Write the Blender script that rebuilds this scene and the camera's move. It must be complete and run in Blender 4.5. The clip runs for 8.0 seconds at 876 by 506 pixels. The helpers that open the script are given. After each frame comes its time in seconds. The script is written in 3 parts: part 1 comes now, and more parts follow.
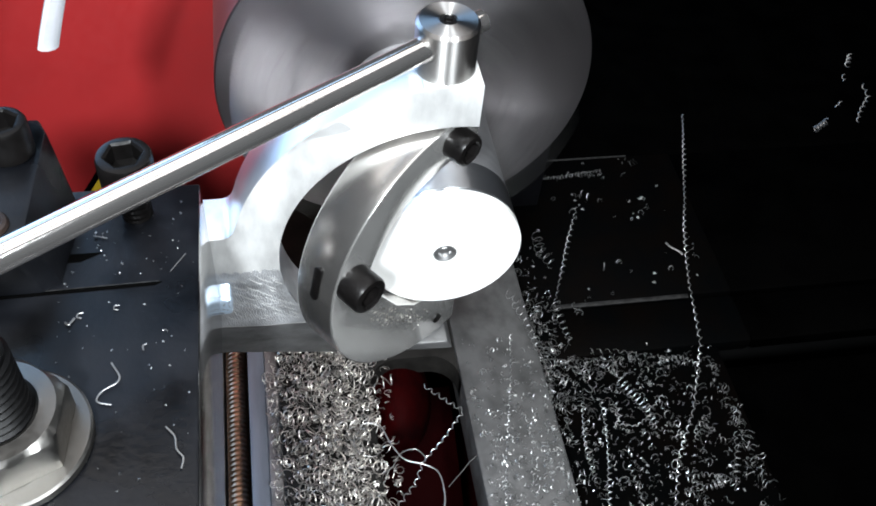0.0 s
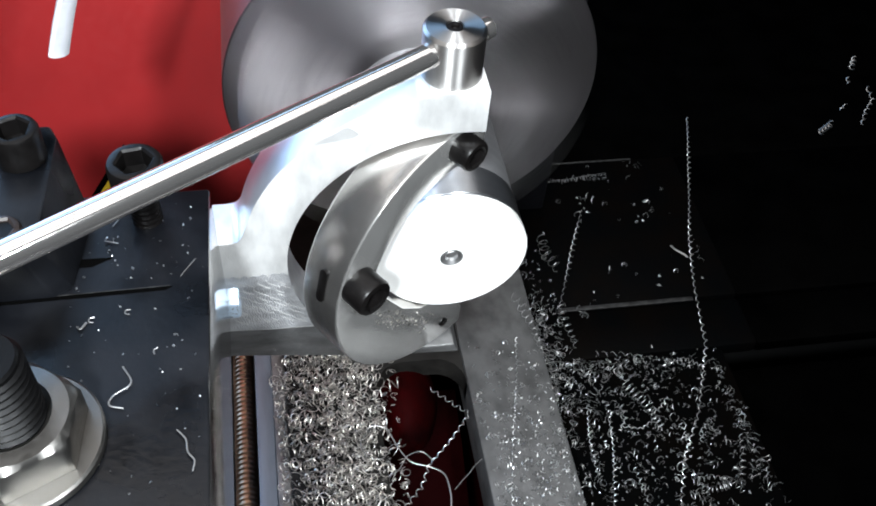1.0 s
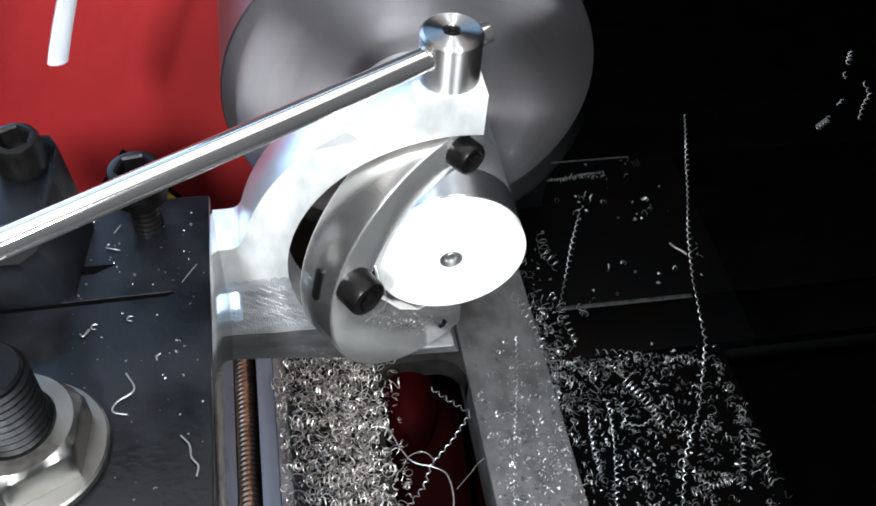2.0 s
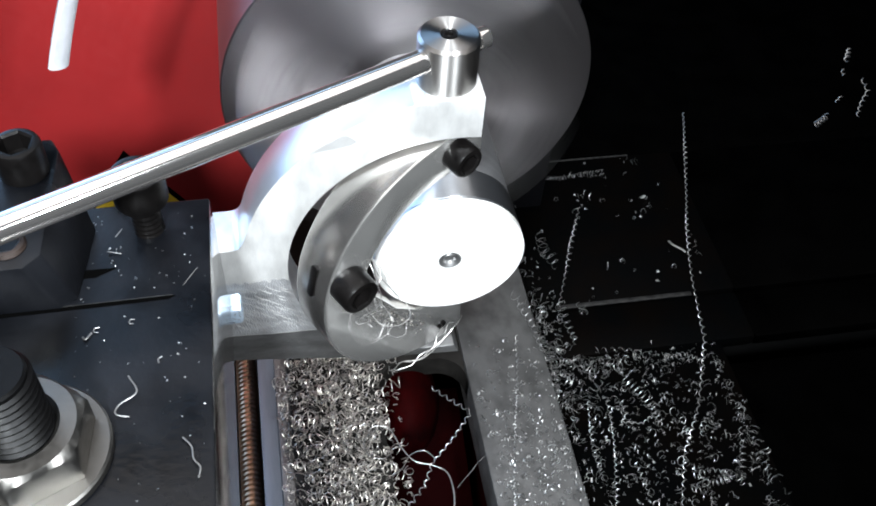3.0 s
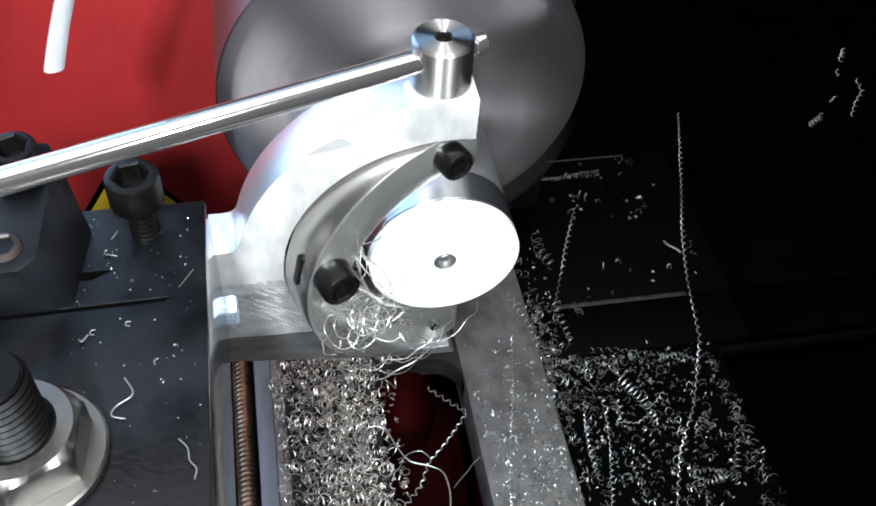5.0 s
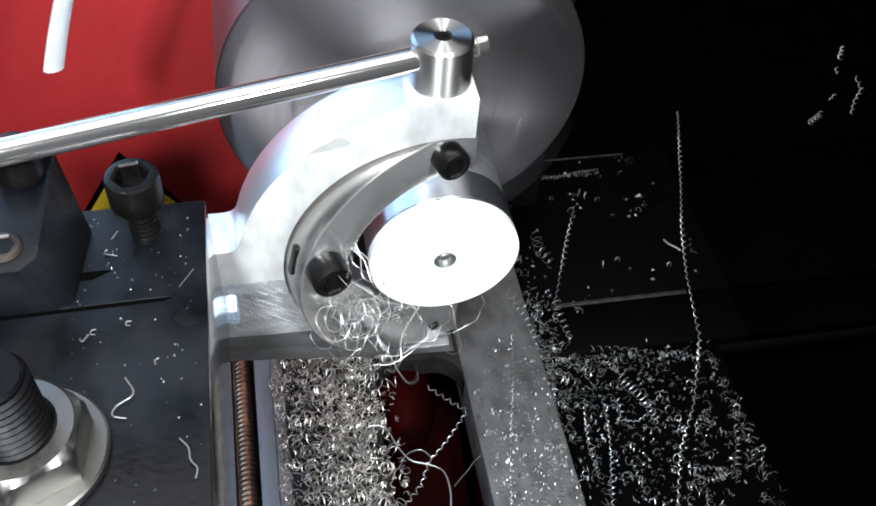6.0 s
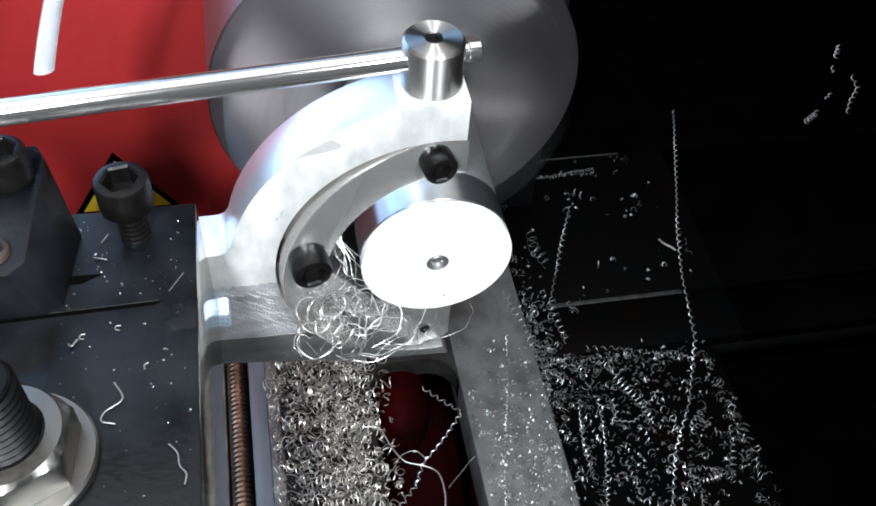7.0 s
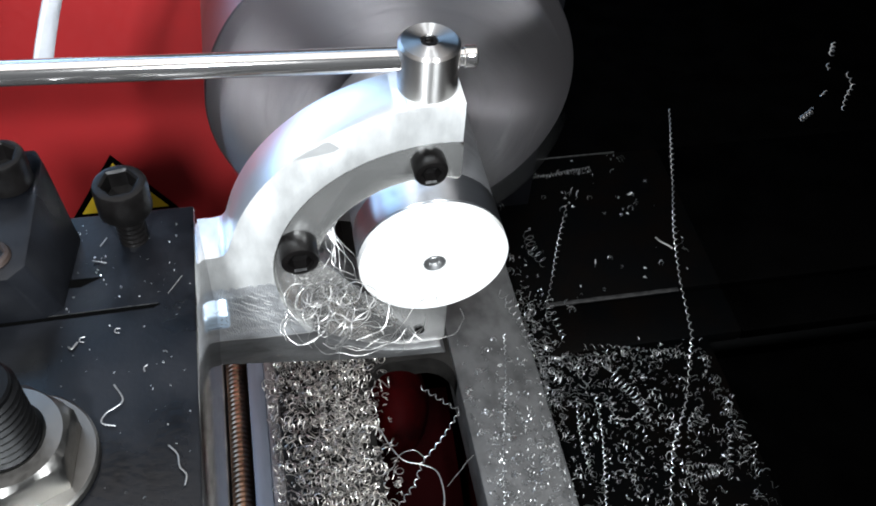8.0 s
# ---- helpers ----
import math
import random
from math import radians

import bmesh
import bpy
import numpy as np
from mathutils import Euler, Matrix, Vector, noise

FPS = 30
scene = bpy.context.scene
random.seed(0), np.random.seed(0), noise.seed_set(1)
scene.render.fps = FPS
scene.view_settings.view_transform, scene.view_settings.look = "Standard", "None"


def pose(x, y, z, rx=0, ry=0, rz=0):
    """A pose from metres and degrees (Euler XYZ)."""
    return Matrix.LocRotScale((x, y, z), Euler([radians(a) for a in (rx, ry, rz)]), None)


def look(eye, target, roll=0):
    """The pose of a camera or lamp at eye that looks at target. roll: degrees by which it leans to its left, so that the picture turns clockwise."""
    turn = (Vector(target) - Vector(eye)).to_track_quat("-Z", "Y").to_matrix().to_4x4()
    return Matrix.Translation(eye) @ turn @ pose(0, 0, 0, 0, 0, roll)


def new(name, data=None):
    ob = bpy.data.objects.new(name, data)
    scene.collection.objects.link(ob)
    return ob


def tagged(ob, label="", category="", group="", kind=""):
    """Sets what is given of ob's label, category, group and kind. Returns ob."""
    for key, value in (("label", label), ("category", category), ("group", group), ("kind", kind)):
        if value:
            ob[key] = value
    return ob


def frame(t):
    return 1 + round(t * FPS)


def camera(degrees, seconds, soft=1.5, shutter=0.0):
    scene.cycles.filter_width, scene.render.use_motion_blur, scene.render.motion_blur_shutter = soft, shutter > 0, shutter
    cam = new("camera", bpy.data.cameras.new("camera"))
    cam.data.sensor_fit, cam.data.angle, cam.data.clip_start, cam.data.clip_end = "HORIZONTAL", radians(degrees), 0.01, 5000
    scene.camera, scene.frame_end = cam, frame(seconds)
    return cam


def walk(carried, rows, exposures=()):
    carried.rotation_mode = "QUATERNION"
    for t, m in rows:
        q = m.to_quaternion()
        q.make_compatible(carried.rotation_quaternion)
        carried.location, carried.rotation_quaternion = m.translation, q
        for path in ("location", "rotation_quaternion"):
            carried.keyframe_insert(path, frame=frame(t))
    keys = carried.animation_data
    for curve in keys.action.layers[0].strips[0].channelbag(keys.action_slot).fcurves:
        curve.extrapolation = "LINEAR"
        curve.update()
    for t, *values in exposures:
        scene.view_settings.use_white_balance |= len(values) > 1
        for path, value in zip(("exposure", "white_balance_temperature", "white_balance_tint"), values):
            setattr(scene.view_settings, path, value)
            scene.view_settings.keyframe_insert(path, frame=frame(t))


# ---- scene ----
cam = camera(50.5, 8.0, soft=1.8, shutter=0.9)
MM = 0.001


def eye(x, y, z, yaw, pitch, roll):
    return pose(x * MM, y * MM, z * MM, 90 + pitch, 0, yaw) @ pose(0, 0, 0, 0, 0, roll)


walk(cam, [(t, eye(*r)) for t, *r in (
    (0.0, -28.23, -107.34, 215.38, -14.08, -48.94, 6.27),
    (0.5, -28.22, -107.06, 215.52, -14.14, -48.93, 6.41),
    (1.0, -28.85, -107.82, 216.51, -13.66, -48.83, 5.86),
    (1.5, -28.88, -107.69, 217.13, -13.66, -48.89, 5.52),
    (3.0, -28.65, -108.17, 219.18, -13.64, -49.15, 4.87),
    (3.5, -28.43, -108.30, 219.52, -13.81, -49.14, 5.01),
    (4.0, -28.72, -108.15, 219.10, -13.89, -49.21, 5.11),
    (4.5, -28.39, -108.41, 219.72, -13.90, -49.13, 5.05),
    (6.0, -28.49, -108.47, 219.94, -13.98, -49.21, 4.86),
    (6.5, -28.07, -108.14, 219.79, -14.07, -49.27, 4.97),
    (7.0, -27.30, -107.63, 220.17, -14.18, -49.36, 4.95),
    (7.5, -27.61, -108.20, 220.16, -14.41, -49.45, 4.89),
    (8.0, -27.19, -108.10, 221.27, -14.35, -49.44, 4.69),
)], exposures=((0, 0.09), (6.5, 0.09), (7.5, 0.02), (8, 0.0)))

# ---------------------------------------------------------------- light
SPIN_Z = 88.07      # height of the spindle axis over the bed, mm
world = bpy.data.worlds.new("workshop")
scene.world = world
world.use_nodes = True
world.node_tree.nodes["Background"].inputs[0].default_value = (0.55, 0.62, 0.75, 1)
world.node_tree.nodes["Background"].inputs[1].default_value = 0.02


def area_lamp(name, at, to, sx, sy, watts, colour):
    data = bpy.data.lights.new(name, "AREA")
    data.shape, data.size, data.size_y, data.energy, data.color = "RECTANGLE", sx * MM, sy * MM, watts, colour
    ob = new(name, data)
    ob.matrix_world = look(Vector(at) * MM, Vector(to) * MM)
    return ob


def spot_lamp(name, at, to, watts, degrees, blend, radius, colour):
    data = bpy.data.lights.new(name, "SPOT")
    data.energy, data.spot_size, data.spot_blend, data.shadow_soft_size, data.color = watts, radians(degrees), blend, radius * MM, colour
    ob = new(name, data)
    ob.matrix_world = look(Vector(at) * MM, Vector(to) * MM)
    return ob


# the two heads of the lathe's work lamp, the ceiling strips and the window that the bright metal mirrors
spot_lamp("work_lamp", (-88, -222, 330), (-10, 20, 108), 9.6, 62, 0.8, 17, (0.885, 0.95, 1.0))
spot_lamp("work_lamp", (74, -222, 330), (-6, 20, 108), 5.4, 62, 0.8, 17, (0.885, 0.95, 1.0))
for y in (-300, 30, 360):
    area_lamp("ceiling_panel", (0, y, 1000), (0, y, 0), 1440, 285, 2.3, (1.0, 0.965, 0.95))
area_lamp("window_light", (-520, 600, 360), (-60, 0, 110), 760, 460, 5.2, (0.36, 0.62, 1.0))
area_lamp("window_light", (-230, 770, 840), (-60, 0, 110), 900, 360, 2.3, (0.42, 0.66, 1.0))

# ---------------------------------------------------------------- materials


def material(name, base, rough=0.5, metal=0.0, vary=0.15, size=60.0, bump=0.05, fine=900.0, spread=0.12, stretch=(1, 1, 1), spec=0.5, island=0.0, second=None, turned="", marks=0.0, smear=False, aniso=0.75):
    """A surface with large stains and fine grain; sizes are noise scales per metre."""
    m = bpy.data.materials.new(name)
    m.use_nodes = True
    nt = m.node_tree
    n, l = nt.nodes, nt.links
    b = n["Principled BSDF"]
    b.inputs["Metallic"].default_value = metal
    b.inputs["Specular IOR Level"].default_value = spec
    co = n.new("ShaderNodeTexCoord")
    mp = n.new("ShaderNodeMapping")
    mp.inputs["Scale"].default_value = stretch
    l.new(co.outputs["Object"], mp.inputs[0])
    big = n.new("ShaderNodeTexNoise")
    big.inputs["Scale"].default_value = size
    big.inputs["Detail"].default_value = 5
    small = n.new("ShaderNodeTexNoise")
    small.inputs["Scale"].default_value = fine
    small.inputs["Detail"].default_value = 3
    for t in (big, small):
        l.new(mp.outputs[0], t.inputs["Vector"])
    mix = n.new("ShaderNodeMix")
    mix.data_type = "RGBA"
    dark = second or tuple(c * (1 - vary * 2) for c in base)
    mix.inputs[6].default_value = (*[max(c, 0) for c in dark], 1)
    mix.inputs[7].default_value = (*[min(c * (1 + vary * 0.5), 1) for c in base], 1)
    ramp = n.new("ShaderNodeMapRange")
    ramp.inputs[1].default_value, ramp.inputs[2].default_value = 0.3, 0.62
    l.new(big.outputs[0], ramp.inputs[0])
    l.new(ramp.outputs[0], mix.inputs[0])
    colour = mix.outputs[2]
    if island:
        geo = n.new("ShaderNodeNewGeometry")
        hsv = n.new("ShaderNodeHueSaturation")
        mr = n.new("ShaderNodeMapRange")
        mr.inputs[3].default_value, mr.inputs[4].default_value = 1 - island, 1 + island
        l.new(geo.outputs["Random Per Island"], mr.inputs[0])
        l.new(mr.outputs[0], hsv.inputs["Value"])
        l.new(colour, hsv.inputs["Color"])
        colour = hsv.outputs[0]
    l.new(colour, b.inputs["Base Color"])
    rr = n.new("ShaderNodeMapRange")
    rr.inputs[3].default_value, rr.inputs[4].default_value = max(rough - spread, 0.03), min(rough + spread, 1)
    l.new((ramp if smear else small).outputs[0], rr.inputs[0])
    l.new(rr.outputs[0], b.inputs["Roughness"])
    if turned:
        # fine lathe grooves round an axis stretch the highlights across them
        tan = n.new("ShaderNodeTangent")
        tan.direction_type, tan.axis = "RADIAL", turned
        b.inputs["Anisotropic"].default_value = aniso
        b.inputs["Anisotropic Rotation"].default_value = 0.25
        l.new(tan.outputs[0], b.inputs["Tangent"])
    if bump:
        bp = n.new("ShaderNodeBump")
        bp.inputs["Strength"].default_value = bump
        bp.inputs["Distance"].default_value = 0.0004
        l.new(small.outputs[0], bp.inputs["Height"])
        if marks:
            # curved tool marks of a milling cutter
            wave = n.new("ShaderNodeTexWave")
            wave.wave_type, wave.rings_direction = "RINGS", "Y"
            wave.inputs["Scale"].default_value = 700
            wave.inputs["Distortion"].default_value = 14
            wave.inputs["Detail"].default_value = 3
            l.new(co.outputs["Object"], wave.inputs["Vector"])
            second_bump = n.new("ShaderNodeBump")
            second_bump.inputs["Strength"].default_value = marks
            second_bump.inputs["Distance"].default_value = 0.0003
            l.new(wave.outputs[1], second_bump.inputs["Height"])
            l.new(second_bump.outputs[0], bp.inputs["Normal"])
        l.new(bp.outputs[0], b.inputs["Normal"])
    return m


ALU_MILLED = material("milled_aluminium", (0.9, 0.9, 0.885), 0.42, 0.61, 0.17, 110, 0.16, 700, stretch=(1.6, 1, 0.7), marks=0.04)
ALU_EDGE = material("milled_aluminium_rim", (0.86, 0.88, 0.92), 0.34, 0.88, 0.06, 80, 0.06, 900, spread=0.06)
ALU_WORN = material("worn_aluminium", (0.84, 0.84, 0.83), 0.44, 0.7, 0.1, 90, 0.12, 700)
ALU_GLINT = material("aluminium_window_glint", (0.66, 0.8, 0.95), 0.3, 0.6, 0.05, 80, 0.02, 900)
RUST = material("rusty_screw_steel", (0.02, 0.012, 0.009), 0.5, 0.0, 0.3, 250, 0.1, 1200)
# iron darkened for the shade between the chips; the slot end shares it
WAY_DARK = material("shade_black_cast_iron", (0.014, 0.013, 0.012), 0.5, 0.0, 0.3, 120, 0.15, 900, spec=0.15)
ALU_FLYCUT_DIM = material("flycut_aluminium_dimmed", (0.78, 0.79, 0.81), 0.4, 0.78, 0.2, 110, 0.25, 600, stretch=(1, 1, 2.2), marks=0.3)
ALU_DARK_WALL = material("turned_aluminium_dark_wall", (0.44, 0.425, 0.41), 0.25, 0.95, 0.03, 60, 0.0, 1300, spread=0.01)
ALU_TURNED = material("turned_aluminium", (0.9, 0.895, 0.87), 0.42, 0.2, 0.03, 90, 0.02, 1500, stretch=(1, 6, 1), turned="Y")
ALU_BAR = material("turned_aluminium_bar", (0.66, 0.675, 0.7), 0.3, 0.98, 0.04, 90, 0.0, 1500, stretch=(1, 6, 1), spread=0.03, turned="Y", aniso=0.93)
ALU_RING = material("turned_aluminium_ring", (0.66, 0.65, 0.63), 0.21, 0.87, 0.06, 90, 0.02, 1300, spread=0.04)
RAW_BAR = material("raw_bar_skin", (0.42, 0.42, 0.43), 0.5, 0.92, 0.12, 90, 0.03, 1500, stretch=(1, 6, 1), turned="Y", aniso=0.5)
ALU_SHADED = material("shaded_aluminium", (0.3, 0.3, 0.3), 0.5, 0.95, 0.15, 160, 0.25, 1100, stretch=(1, 1, 3))
STEEL = material("ground_steel_rod", (0.76, 0.73, 0.71), 0.09, 0.95, 0.04, 80, 0.0, 1500, spread=0.015)
BRUSHED = material("brushed_steel", (0.56, 0.545, 0.53), 0.38, 1.0, 0.03, 80, 0.0, 1500, spread=0.03, turned="Z", aniso=0.95)
CHUCK = material("chuck_steel", (0.42, 0.395, 0.405), 0.42, 1.0, 0.14, 40, 0.02, 700, turned="Y", aniso=0.6)
JAW = material("chuck_jaw_steel", (0.5, 0.5, 0.5), 0.3, 1.0, 0.1, 40, 0.03, 700)
BLACK_OXIDE = material("black_oxide_steel", (0.004, 0.0035, 0.0034), 0.34, 0.0, 0.3, 180, 0.12, 1500, spec=0.19)
BLACK_STEEL = material("blackened_tool_steel", (0.0042, 0.0047, 0.0062), 0.3, 0.0, 0.4, 75, 0.1, 900, spread=0.14, spec=0.32, smear=True)
BARE_SIDE = material("ground_bare_steel", (0.5, 0.5, 0.5), 0.1, 1.0, 0.12, 70, 0.04, 900, spread=0.05, stretch=(1, 1, 6))
HOLE = material("drilled_hole", (0.32, 0.32, 0.32), 0.35, 0.85, 0.1, 200, 0.0)
DARK_THREAD = material("oily_dark_thread", (0.002, 0.002, 0.0022), 0.45, 0.0, 0.3, 150, 0.1, 1200, spec=0.12)
ZINC = material("zinc_plated_steel", (0.205, 0.198, 0.186), 0.38, 1.0, 0.12, 60, 0.05, 1200)
RED = material("red_enamel", (0.27, 0.016, 0.017), 0.42, 0.0, 0.08, 25, 0.04, 500)
# one red slot paint in two tones: deep shade below, lit red above
SLOT_SHADE = material("shaded_slot_paint", (0.004, 0.0003, 0.0004), 0.6, 0.0, 0.45, 45, 0.1, 500, spec=0.004)
SLOT_RED = material("lit_red_slot_paint", (0.011, 0.0003, 0.0004), 0.6, 0.0, 0.3, 80, 0.1, 500, spec=0.01, second=(0.003, 0.0004, 0.0005))
YELLOW = material("yellow_vinyl", (0.75, 0.52, 0.03), 0.45, 0, 0.06, 90, 0.0)
INK = material("black_vinyl", (0.0008, 0.0008, 0.0008), 0.8, 0, 0.1, 90, 0.0, spec=0.02)
PLASTIC = material("white_plastic", (0.55, 0.56, 0.59), 0.35, 0, 0.14, 120, 0.03)
BED = material("ground_bed_steel", (0.135, 0.135, 0.134), 0.5, 0.6, 0.22, 160, 0.12, 900, stretch=(1, 0.8, 1))
STRIP = material("scraped_bed_steel", (0.17, 0.19, 0.225), 0.45, 0.3, 0.1, 90, 0.05, 900, stretch=(4, 0.6, 1))
BED_DIRTY = material("oily_cast_iron", (0.21, 0.195, 0.185), 0.5, 0.3, 0.3, 120, 0.15, 900)
SCREW = material("oiled_leadscrew_steel", (0.42, 0.27, 0.18), 0.32, 1.0, 0.2, 150, 0.05, 1200)
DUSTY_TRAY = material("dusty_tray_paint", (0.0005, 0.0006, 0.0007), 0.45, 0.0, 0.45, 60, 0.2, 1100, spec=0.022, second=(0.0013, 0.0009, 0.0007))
BLACK_SIDE = material("near_black_headstock_side", (0.003, 0.003, 0.0038), 0.45, 0.0, 0.3, 30, 0.08, 600, spec=0.2)
# blacker copy of the tray paint; the weaker light farther out is in its colour
TRAY_UNLIT = material("black_unlit_tray_paint", (0.0003, 0.0003, 0.0003), 0.5, 0.0, 0.4, 70, 0.15, 1100, spec=0.008)
CARBIDE = material("tool_bit_steel", (0.3, 0.3, 0.31), 0.3, 1.0, 0.1, 120, 0.03)
SWARF = material("aluminium_swarf", (0.57, 0.54, 0.5), 0.42, 0.85, 0.1, 200, 0.0, island=0.7)
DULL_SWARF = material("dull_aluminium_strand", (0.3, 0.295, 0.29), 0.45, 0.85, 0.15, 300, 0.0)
TRAY_SWARF = material("clean_aluminium_swarf", (0.46, 0.47, 0.47), 0.36, 0.9, 0.1, 200, 0.0, island=0.5)
FINE_SWARF = material("bright_aluminium_strand", (0.5, 0.49, 0.48), 0.38, 0.85, 0.15, 300, 0.0)
EDGE_STREAK = material("edge_highlight_and_scuff", (0.026, 0.026, 0.026), 0.5, 0.3, 0.3, 400, 0.15, 900, second=(0.002, 0.002, 0.002))
WALL = material("workshop_wall_paint", (0.022, 0.022, 0.024), 0.8, 0, 0.1, 3, 0.05, 60)
BENCH = material("dark_bench_top", (0.002, 0.002, 0.002), 0.7, 0, 0.3, 8, 0.05, 200, spec=0.1)

# ---------------------------------------------------------------- mesh helpers (all in millimetres)


def part(name, bm, mat, parent=None, label="", smooth=True, **tags):
    me = bpy.data.meshes.new(name)
    bmesh.ops.scale(bm, vec=(MM, MM, MM), verts=bm.verts)
    bmesh.ops.recalc_face_normals(bm, faces=bm.faces)
    bm.to_mesh(me)
    bm.free()
    me.materials.append(mat)
    if smooth:
        for p in me.polygons:
            p.use_smooth = True
        me.set_sharp_from_angle(angle=radians(32))
    ob = new(name, me)
    if parent:
        ob.parent = parent
    return tagged(ob, label, **tags)


def base(name, x=0, y=0, z=0, label="", category="", rz=0, **tags):
    ob = new(name)
    ob.empty_display_size = 0.005
    ob.matrix_world = pose(x * MM, y * MM, z * MM, 0, 0, rz)
    return tagged(ob, label, category, **tags)


def bevelled(bm, width, segments=2, angle=35):
    edges = [e for e in bm.edges if len(e.link_faces) == 2 and e.calc_face_angle(0) > radians(angle)]
    if width:
        bmesh.ops.bevel(bm, geom=edges, offset=width, segments=segments, profile=0.5, affect="EDGES", clamp_overlap=True)
    return bm


def box(x0, x1, y0, y1, z0, z1, bevel=0.3):
    bm = bmesh.new()
    bmesh.ops.create_cube(bm, size=1, matrix=Matrix.LocRotScale(((x0 + x1) / 2, (y0 + y1) / 2, (z0 + z1) / 2), None, (x1 - x0, y1 - y0, z1 - z0)))
    return bevelled(bm, bevel)


def prism(points, a, b, axis="y", bevel=0.3):
    """A polygon drawn in the plane across the axis, pushed out from a to b."""
    bm = bmesh.new()
    put = {"y": lambda u, v, h: (u, h, v), "z": lambda u, v, h: (u, v, h), "x": lambda u, v, h: (h, u, v)}[axis]
    low = [bm.verts.new(put(u, v, a)) for u, v in points]
    top = [bm.verts.new(put(u, v, b)) for u, v in points]
    bm.faces.new(low)
    bm.faces.new(top[::-1])
    for i in range(len(points)):
        j = (i + 1) % len(points)
        bm.faces.new((low[i], low[j], top[j], top[i]))
    bmesh.ops.recalc_face_normals(bm, faces=bm.faces)
    return bevelled(bm, bevel, 2, 50)


def arc(cx, cz, r, a0, a1, n):
    return [(cx + r * math.cos(radians(a0 + (a1 - a0) * i / n)), cz + r * math.sin(radians(a0 + (a1 - a0) * i / n))) for i in range(n + 1)]


def hexed(apothem, angle, limit=1e9):
    """The radius of a hexagon at an angle."""
    k = (math.degrees(angle) % 60) - 30
    return min(apothem / math.cos(radians(k)), limit)


def revolve(profile, axis="z", n=48, bm=None, at=(0, 0, 0), ends=(0, -1)):
    """A profile of (radius or function of the angle, height) turned round an axis; ends at radius 0 are closed."""
    bm = bm or bmesh.new()
    rings = []
    for r, h in profile:
        ring = []
        for i in range(n):
            a = 2 * math.pi * i / n
            q = r(a) if callable(r) else r
            u, v = q * math.cos(a), q * math.sin(a)
            p = (u, v, h) if axis == "z" else (u, h, v) if axis == "y" else (h, u, v)
            ring.append(bm.verts.new(Vector(p) + Vector(at)))
        rings.append(ring)
    for p, q in zip(rings, rings[1:]):
        for i in range(n):
            j = (i + 1) % n
            bm.faces.new((p[i], p[j], q[j], q[i]))
    for k in ends:
        bm.faces.new(rings[k])
    return bm


def sweep(bm, points, r, sides=5, flat=1.0):
    """A thin wire or ribbon along points."""
    last = None
    up = Vector((0.13, 0.21, 0.97))
    pts = [Vector(p) for p in points]
    for i, p in enumerate(pts):
        d = (pts[min(i + 1, len(pts) - 1)] - pts[max(i - 1, 0)]).normalized()
        s = d.cross(up)
        s = s.normalized() if s.length > 1e-4 else Vector((1, 0, 0))
        w = d.cross(s)
        ring = [bm.verts.new(p + s * (r * math.cos(2 * math.pi * k / sides)) + w * (r * flat * math.sin(2 * math.pi * k / sides))) for k in range(sides)]
        if last:
            for k in range(sides):
                bm.faces.new((last[k], last[(k + 1) % sides], ring[(k + 1) % sides], ring[k]))
        last = ring
    return bm


def cap_screw_head(head_r, head_h, socket, depth, n=48):
    """A socket head: rounded rim, hexagon socket with a sunk floor. Its foot is at 0, it points up."""
    hx = lambda a: hexed(socket / 2, a)
    return revolve([(head_r * 0.98, 0), (head_r, 0.2), (head_r, head_h - 0.7), (head_r - 0.25, head_h - 0.2), (head_r - 0.75, head_h),
                    (lambda a: hexed(socket / 2, a) + 0.35, head_h), (hx, head_h - 0.3), (hx, head_h - depth), (0.2, head_h - depth - 0.5)], n=n)


def thread(r, pitch, z0, z1, axis="z", n=28, deep=0.6):
    rows, z = [(r - deep, z0)], z0
    while z < z1 - pitch:
        rows += [(r - deep, z + pitch * 0.12), (r, z + pitch * 0.4), (r, z + pitch * 0.6), (r - deep, z + pitch * 0.88)]
        z += pitch
    rows += [(r - deep, z1), (r - deep * 1.6, z1 + 0.4)]
    return revolve(rows, axis, n)


def cap_screw(name, x, y, z, shank, head_r, head_h, socket, label, rz=0, thread_r=2.0, parent=None):
    """A screw that stands upright: shank from the given foot, then the head."""
    top = base(name, x, y, z, label if not parent else "", "screw" if not parent else "", rz=rz)
    part("head", bmesh_moved(cap_screw_head(head_r, head_h, socket, head_h * 0.55), (0, 0, shank)), BLACK_OXIDE, top)
    part("shank", thread(thread_r, 1.0, -1.5, shank, deep=0.12), BLACK_OXIDE, top)
    return top


def bmesh_moved(bm, by, turn=None):
    if turn:
        bmesh.ops.rotate(bm, verts=bm.verts, cent=(0, 0, 0), matrix=turn)
    bmesh.ops.translate(bm, verts=bm.verts, vec=by)
    return bm


